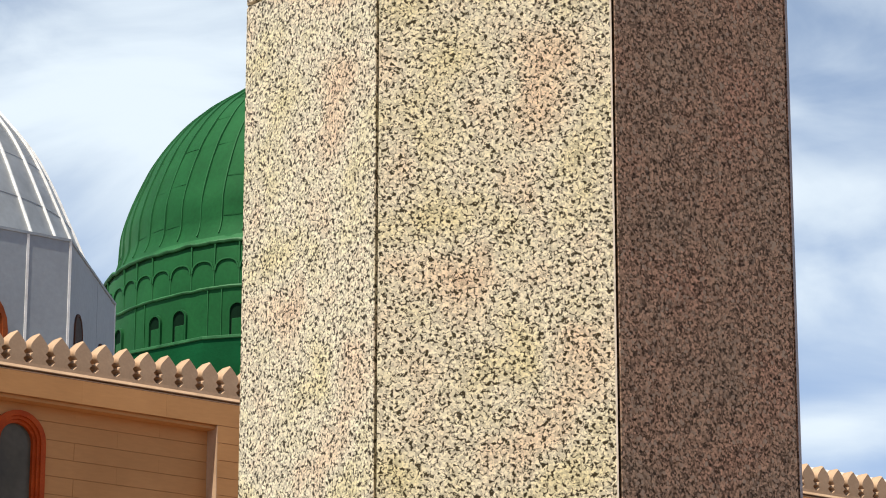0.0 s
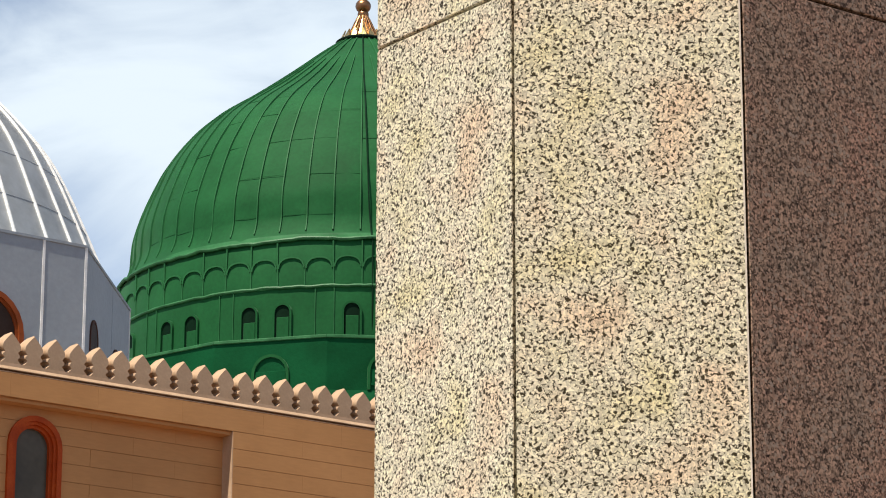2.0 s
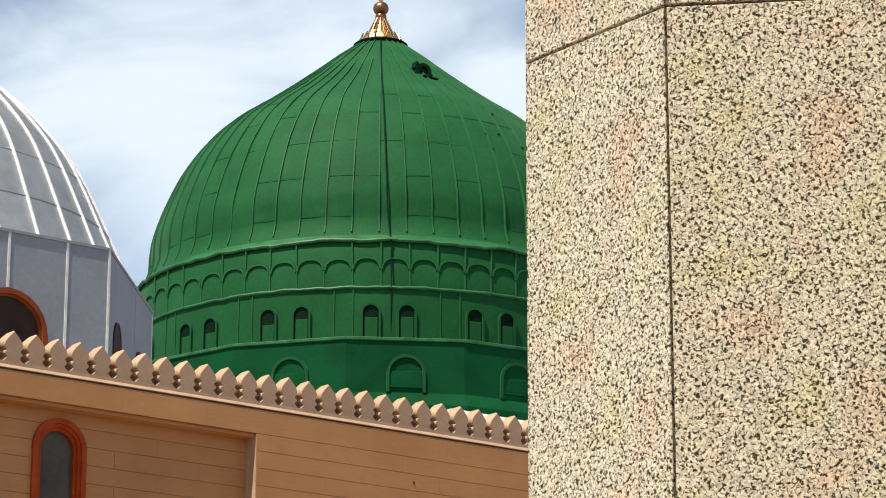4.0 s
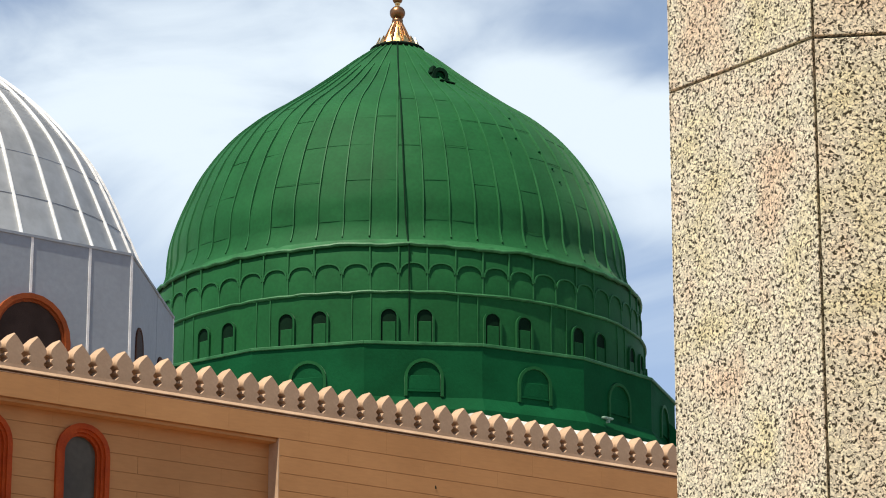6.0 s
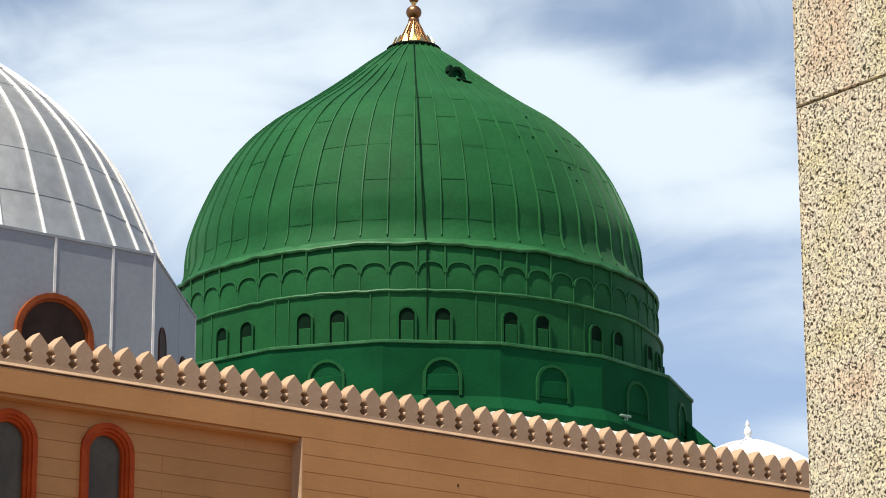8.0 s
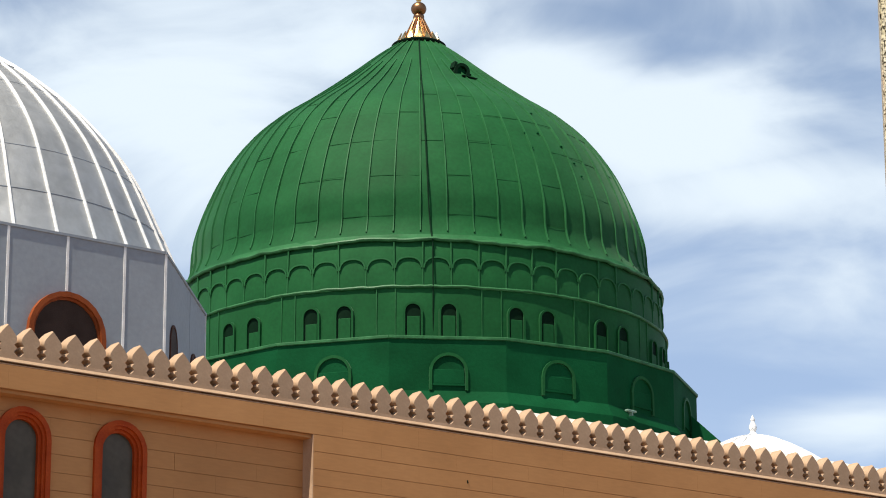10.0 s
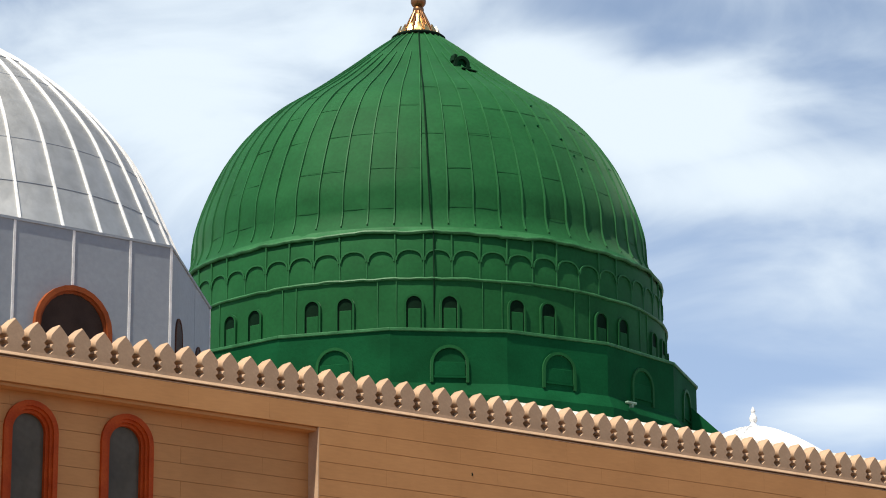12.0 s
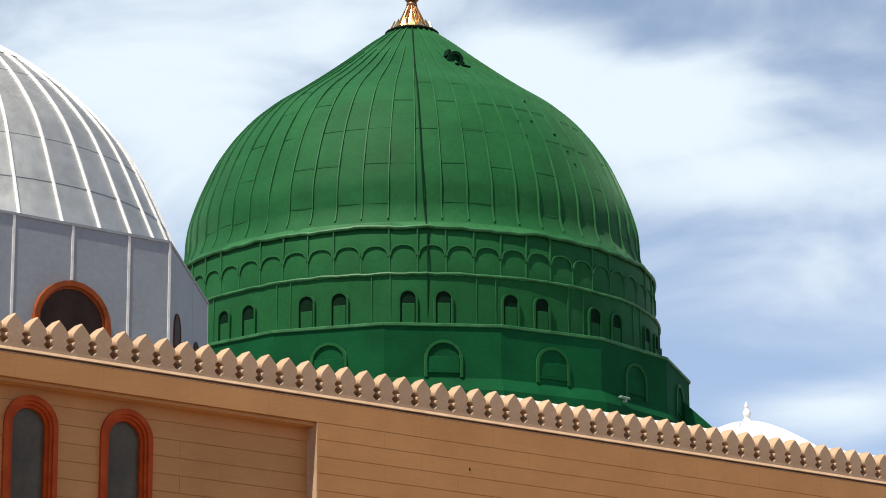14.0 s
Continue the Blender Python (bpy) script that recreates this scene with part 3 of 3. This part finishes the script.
# sixteen pairs of small arched windows, with upright seams between
U0 = radians(2.3)
face = 2 * math.pi / 16
first = {}
WIN_LOW, WIN_HIGH = 20.74, 21.75
for k in range(16):
    for side in (-1, 1):
        win = new("drum_window")
        win.parent = green_dome
        win.matrix_basis = turned(U0 + k * face + side * radians(3.8), 7.23)
        if not first:
            bm = bmesh.new()
            frame_prism(bm, arch(0.265, WIN_HIGH + 0.05, WIN_LOW), arch(0.21, WIN_HIGH - 0.005, WIN_LOW), -0.06, 0.03, closed=False)
            first["frame"] = part("frame", bm, GREEN, win)
            bm = bmesh.new()
            prism(bm, arch(0.215, WIN_HIGH, WIN_LOW), -0.012, -0.004)
            first["pane"] = part("pane", bm, GREEN_GLASS, win)
            bm = bmesh.new()
            # off-centre: the dark pane beside it stands in for the reveal's shade
            box(bm, -0.16, 0.185, -0.035, 0.01, WIN_LOW, WIN_LOW + 0.66, 0.01)
            first["shutter"] = part("shutter", bm, GREEN, win)
        else:
            for key in ("frame", "pane"):
                again(key, first[key].data, win)
            if random.random() < 0.88:
                again("shutter", first["shutter"].data, win, m=Matrix.Translation((0, 0, random.uniform(-0.08, 0.06))))
    for q in (-7.4, 11.2):
        bm = bmesh.new()
        box(bm, -0.012, 0.012, -0.014, 0.02, 20.8, 22.2)
        part("upright_seam", bm, GREEN_RIB, green_dome, m=turned(U0 + k * face + radians(q + random.uniform(-0.4, 0.4)), 7.23))

# sixteen-sided lower drum with blind windows and a splayed foot
L0 = radians(5.3)
corner = 8.05
flat = corner * math.cos(math.pi / 16)
bm = bmesh.new()
lathe(bm, [(7.3, 20.8), (corner, 20.66), (corner, 19.20), (corner + 0.2, 18.85), (corner + 0.25, 17.5), (corner + 0.25, TOP + 0.05)], 16, phase=L0 + face / 2)
part("lower_drum", bm, GREEN_DARK, green_dome)
for k in range(16):
    bm = bmesh.new()
    half = flat * math.tan(math.pi / 16)
    box(bm, -half - 0.01, half + 0.01, -0.05, 0.1, 20.60, 20.69, 0.015)
    part("ledge", bm, GREEN_HIGHLIGHT, green_dome, m=turned(L0 + k * face, flat))
    win = new("blind_window")
    win.parent = green_dome
    win.matrix_basis = turned(L0 + k * face, flat) @ Matrix.Translation((0.02, 0, 0))
    bm = bmesh.new()
    frame_prism(bm, arch(0.52, 20.24, 19.22), arch(0.44, 20.16, 19.22), -0.06, 0.03, closed=False)
    part("frame", bm, GREEN, win)
    bm = bmesh.new()
    box(bm, -0.43, 0.43, -0.02, 0.02, 19.40, 19.78, 0.01)
    part("panel", bm, GREEN_DARK, win)
    bm = bmesh.new()
    box(bm, -0.43, 0.43, -0.045, 0.02, 19.34, 19.40)
    part("sill", bm, GREEN_DARK, win)

# sloping corner of the square base, against one side of the drum
bm = bmesh.new()
prism(bm, [(0.0, 19.80), (0.9, 18.95), (1.5, 18.2), (1.5, TOP + 0.05), (0.0, TOP + 0.05)], -1.1, 1.1)
part("corner_slope", bm, GREEN_DARK, green_dome, m=Matrix.Rotation(radians(-6.5), 4, "Z") @ Matrix.Translation((corner - 0.14, 0, 0)))

# cable down the front, a small open hatch near the top
bm = bmesh.new()
path = [((r + 0.06) * math.sin(radians(0.2 + 2.6 * i / len(shell))), -(r + 0.06) * math.cos(radians(0.2 + 2.6 * i / len(shell))), z) for i, (r, z) in enumerate(shell[::-1])]
last_a = radians(2.8)
path += [(r * math.sin(last_a), -r * math.cos(last_a), z) for r, z in ((7.14, 23.5), (7.16, 23.0), (7.2, 22.5), (7.26, 22.25), (7.24, 22.1), (7.22, 21.4), (7.2, 20.8))]
tube(bm, path, 0.021, 6)
part("cable", bm, GREEN_CABLE, green_dome, "dark cable hanging down the dome")
hatch_r, hatch_z = 2.87, 29.87
hatch = new("hatch")
hatch.parent = green_dome
hatch.matrix_basis = turned(radians(26.3), hatch_r, hatch_z)
bm = bmesh.new()
frame_prism(bm, arch(0.25, 0.25, -0.16), arch(0.15, 0.15, -0.16), -0.10, 0.4, closed=False)
part("hood", bm, GREEN_CABLE, hatch, m=Matrix.Translation((-0.06, 0, 0.03)) @ Matrix.Rotation(0.22, 4, "Y"))
bm = bmesh.new()
prism(bm, arch(0.155, 0.155, -0.16), 0.0, 0.03)
part("opening", bm, GREEN_DARK, hatch, "green board under the dark hood", m=Matrix.Translation((-0.06, 0, 0.03)) @ Matrix.Rotation(0.22, 4, "Y"))
bm = bmesh.new()
box(bm, -0.18, 0.32, -0.38, -0.29, -0.23, -0.185, 0.012)
part("sill", bm, GREEN_CABLE, hatch, m=Matrix.Rotation(0.1, 4, "Y"))
bm = bmesh.new()
box(bm, -0.37, -0.26, -0.06, 0.2, 0.0, 0.24, 0.02)
part("open_shutter", bm, GREEN_CABLE, hatch, m=Matrix.Rotation(0.3, 4, "Y"))

# small dark clips left on the sheets
clip = None
for a_deg, z in ((31, 27.3), (31.5, 26.8), (36, 27.4), (39, 28.2), (45.5, 26.6), (46.5, 26.2), (43, 27.1)):
    m = turned(radians(a_deg), radius_at(z) + 0.02, z) @ Matrix.Rotation(radians(-30), 4, "X")
    if clip is None:
        bm = bmesh.new()
        box(bm, -0.032, 0.032, -0.025, 0.03, -0.018, 0.018, 0.006)
        clip = part("clip", bm, GREEN_DARK, green_dome, m=m).data
    else:
        again("clip", clip, green_dome, m=m)

# gilded finial: a flared skirt of leaves, then stacked bulbs
finial = new("finial")
finial.parent = green_dome
finial.matrix_basis = Matrix.Translation((0, 0, 31.6))
bm = bmesh.new()
lathe(bm, smooth_profile([(0.80, -0.06), (0.82, 0.0), (0.72, 0.06), (0.66, 0.05)], 3), 48)
part("collar", bm, CABLE, finial, "dark rim under the gilding", smooth=True)
bm = bmesh.new()
lathe(bm, smooth_profile([(0.64, 0.02), (0.46, 0.16), (0.32, 0.42), (0.2, 0.68), (0.13, 0.86)], 4), 32)
part("skirt", bm, GOLD, finial, smooth=True)
bm = bmesh.new()
tube(bm, [(0, -0.66, 0.02), (0, -0.49, 0.16), (0, -0.35, 0.42), (0, -0.23, 0.68), (0, -0.14, 0.86)], 0.03, 8)
# folds darker than the leaves round them
fold = part("fold", bm, DARK_GOLD, finial, smooth=True)
bm = bmesh.new()
prism(bm, [(-0.07, 0.0), (0.07, 0.0), (0.085, 0.12), (0.04, 0.24), (0.0, 0.34), (-0.04, 0.24), (-0.085, 0.12)], -0.02, 0.02)
for v in bm.verts:
    v.co.y += 0.42 * v.co.z
leaf = part("leaf", bm, GOLD, finial, m=turned(0, 0.70))
for k in range(1, 16):
    again("fold", fold.data, finial, m=Matrix.Rotation(k * math.pi / 8, 4, "Z"))
    again("leaf", leaf.data, finial, m=turned(k * math.pi / 8, 0.70))
for name, z, r, mat in (("neck", 0.92, 0.17, DARK_GOLD), ("lower_bulb", 1.19, 0.235, DARK_GOLD), ("middle_bulb", 1.62, 0.15, DARK_GOLD), ("upper_bulb", 1.95, 0.10, GOLD)):
    bm = bmesh.new()
    lathe(bm, [(max(0.02, r * math.sin(math.pi * i / 12)), z - 0.92 * r * math.cos(math.pi * i / 12)) for i in range(13)], 24)
    part(name, bm, mat, finial, smooth=True)
bm = bmesh.new()
lathe(bm, smooth_profile([(0.1, 0.8), (0.07, 1.0), (0.06, 1.4), (0.085, 1.5), (0.05, 1.78), (0.035, 2.1), (0.01, 2.7)], 3), 16)
part("rod", bm, GOLD, finial, smooth=True)

# small floodlight on the splayed foot of the drum
flood = thing("floodlight", DOME @ turned(radians(44.8), corner + 0.10, 19.10), "small grey floodlight on the green ledge", "lamp")
bm = bmesh.new()
box(bm, -0.22, 0.16, -0.06, 0.06, -0.03, 0.03, 0.015)
part("housing", bm, LAMP, flood)
bm = bmesh.new()
box(bm, -0.03, 0.03, -0.04, 0.06, -0.12, 0.0)
part("bracket", bm, LAMP, flood)

# ---- small white dome with a slim finial, far along the roof ----
white_dome = thing("white_dome", Matrix.Translation((6.05, 75.0, 0)), "low white roof dome with a slim white finial", "dome")
bm = bmesh.new()
cap = [(2.55, TOP + 0.05), (2.55, 15.9), (2.4, 16.2), (1.9, 16.66), (1.36, 17.02), (0.95, 17.23), (0.5, 17.42), (0.02, 17.52)]
lathe(bm, cap[:2] + smooth_profile(cap[1:], 4), 64)
part("shell", bm, WHITE, white_dome, smooth=True)
bm = bmesh.new()
strip_up(bm, smooth_profile(cap[1:], 4), 0.05, 0.03)
rib = part("rib", bm, WHITE, white_dome)
for k in range(1, 20):
    again("rib", rib.data, white_dome, m=Matrix.Rotation(k * math.pi / 10, 4, "Z"))
bm = bmesh.new()
lathe(bm, smooth_profile([(0.14, 17.45), (0.11, 17.56), (0.07, 17.62), (0.10, 17.7), (0.095, 17.78), (0.05, 17.88), (0.06, 17.94), (0.01, 18.06)], 3), 16)
part("finial", bm, WHITE, white_dome, smooth=True)

# ---- eight-sided granite column near the camera ----
COLUMN = Matrix.Translation((0.1174, 4.1277, 0)) @ Matrix.Rotation(-0.13105, 4, "Z")
column = thing("granite_column", COLUMN, "eight-sided column clad in cream granite slabs, darker brown on three sides", "column")
CR = 0.4096
CA = CR * math.cos(math.pi / 8)
CS = CR * math.sin(math.pi / 8)
bm = bmesh.new()
lathe(bm, [(0.001, 0), (CR - 0.012, 0), (CR - 0.012, 7.6), (0.001, 7.6)], 8, phase=math.pi / 8)
part("core", bm, JOINT, column, "dark sealed joints")
SLAB = 0.92
levels = [0.0] + [3.07 - SLAB * k for k in (3, 2, 1)] + [3.07 + SLAB * k for k in range(6)]
for k in range(8):
    for z0, z1 in zip(levels, levels[1:]):
        bm = bmesh.new()
        e, t = 0.0023, 0.03
        slope = math.tan(math.pi / 8)
        v = [bm.verts.new(p) for z in (z0 + e, z1 - e) for p in ((-CS + e, 0, z), (CS - e, 0, z), (CS - e - t * slope, t, z), (-CS + e + t * slope, t, z))]
        for q in ((3, 2, 1, 0), (4, 5, 6, 7), (0, 1, 5, 4), (1, 2, 6, 5), (2, 3, 7, 6), (3, 0, 4, 7)):
            bm.faces.new([v[i] for i in q])
        bmesh.ops.bevel(bm, geom=[x for x in bm.edges if all(abs(y.co.y) < 1e-6 for y in x.verts)], offset=0.0012, segments=1, affect="EDGES")
        # slabs of three sides are darker and browner
        part("granite_slab", bm, BROWN_GRANITE if k in (1, 2, 3) else GRANITE, column, "darker brown granite slab" if k in (1, 2, 3) else "", m=turned(k * math.pi / 4, CA))

for z0, z1 in zip(levels, levels[1:]):     # thin pale strip along one corner
    bm = bmesh.new()
    box(bm, CS - 0.0046, CS - 0.0022, -0.0008, 0.004, z0 + 0.002, z1 - 0.002)
    part("corner_strip", bm, PALE_EDGE, column, "thin pale strip along the corner", m=turned(0, CA))

# ---- a small rusty hook in the wall ----
hook = thing("wall_hook", WALL @ Matrix.Translation((31.45, 0, 12.03)), "small dark rusty iron hook in the stone wall", "hook")
bm = bmesh.new()
box(bm, -0.012, 0.012, -0.008, 0.01, -0.03, 0.03, 0.003)
part("plate", bm, CABLE, hook)
bm = bmesh.new()
tube(bm, [(0, 0, 0.01), (0, -0.015, 0.006), (0, -0.022, -0.01), (0, -0.018, -0.025)], 0.006, 6)
part("prong", bm, CABLE, hook)

# ---- stone courses of the wall ----
block_cache = {}


def stone_block(x0, x1, y, z0, z1):
    """One block, its face and edges slightly eased, on the wall."""
    key = (round(x1 - x0, 2), round(z1 - z0, 3))
    m = Matrix.Translation((x0, y, z0))
    if key in block_cache:
        again("stone_block", block_cache[key], wall_1, m=m)
        return
    bm = bmesh.new()
    box(bm, 0.0007, key[0] - 0.0007, 0, 0.04, 0.005, key[1] - 0.005)
    block_cache[key] = part("stone_block", bm, STONE, wall_1, m=m).data


LENGTH = 1.67
edges = [29.52 + 5.01 * k / 3 for k in range(-25, 40)]
for x0, x1 in zip(edges, edges[1:]):     # the beam course runs over the bay
    if W0 <= x0 and x1 <= W1:
        stone_block(x0 + 0.83, x1 + 0.83, 0.0, BEAM, TOP)
for row in range(11):
    z1 = BEAM - COURSE * row
    z0 = z1 - COURSE
    shift = 0.0 if row % 2 == 0 else LENGTH / 2
    stops = [BAY1] + [29.52 + shift + LENGTH * k for k in range(-1, 12) if 29.52 + shift + LENGTH * k > BAY1 + 0.3]
    for x0, x1 in zip(stops, stops[1:]):
        stone_block(x0, x1, 0.0, z0, z1)
    spans = [(18.6, WINDOWS[0] - WIN_HALF), (WINDOWS[0] + WIN_HALF, WINDOWS[1] - WIN_HALF), (WINDOWS[1] + WIN_HALF, BAY1)]
    if z0 > WIN_TOP - 0.15:
        spans = [(18.6, BAY1)]
    for a, b in spans:
        stops = [a] + [20.4 + shift + LENGTH * k for k in range(0, 8) if a + 0.25 < 20.4 + shift + LENGTH * k < b - 0.25] + [b]
        for x0, x1 in zip(stops, stops[1:]):
            stone_block(x0, x1, BACK - 0.01, z0, z1)
# spandrel stones beside the window heads
for c in WINDOWS:
    crown = BEAM - COURSE - 0.006
    line = [p for p in arch(WIN_HALF - 0.04, WIN_TOP - 0.04, BEAM - 2 * COURSE)[1:-1] if p[1] < crown and p[0] > 0]
    for side in (-1, 1):
        bm = bmesh.new()
        prism(bm, [(c + side * x, z) for x, z in line] + [(c + side * line[-1][0], crown), (c + side * WIN_HALF, crown), (c + side * WIN_HALF, line[0][1])], BACK - 0.01, BACK + 0.03)
        part("spandrel_stone", bm, STONE, wall_1)
# the rest of the wall, beyond and below the fine courses
bm = bmesh.new()
for x0, x1, y, z0, z1 in ((W0, BAY0, 0.0, 0, TOP), (46.2, W1, 0.0, 0, BEAM), (BAY1, 46.2, 0.0, 0, BEAM - 11 * COURSE), (BAY0, BAY1, BACK - 0.01, 0, BEAM - 11 * COURSE), (BAY0, 18.6, BACK - 0.01, BEAM - 11 * COURSE, BEAM)):
    box(bm, x0, x1, y, y + 0.05, z0, z1)
part("plain_facing", bm, STONE, wall_1)
# jamb takes the paler stone so that its sunlit strip is painted bright
bm = bmesh.new()
box(bm, BAY1 - 0.012, BAY1 + 0.028, 0.002, BACK, BEAM - 11 * COURSE, BEAM - 0.004)
part("jamb", bm, CARVED, wall_1, "bay edge painted paler for the sun on it")
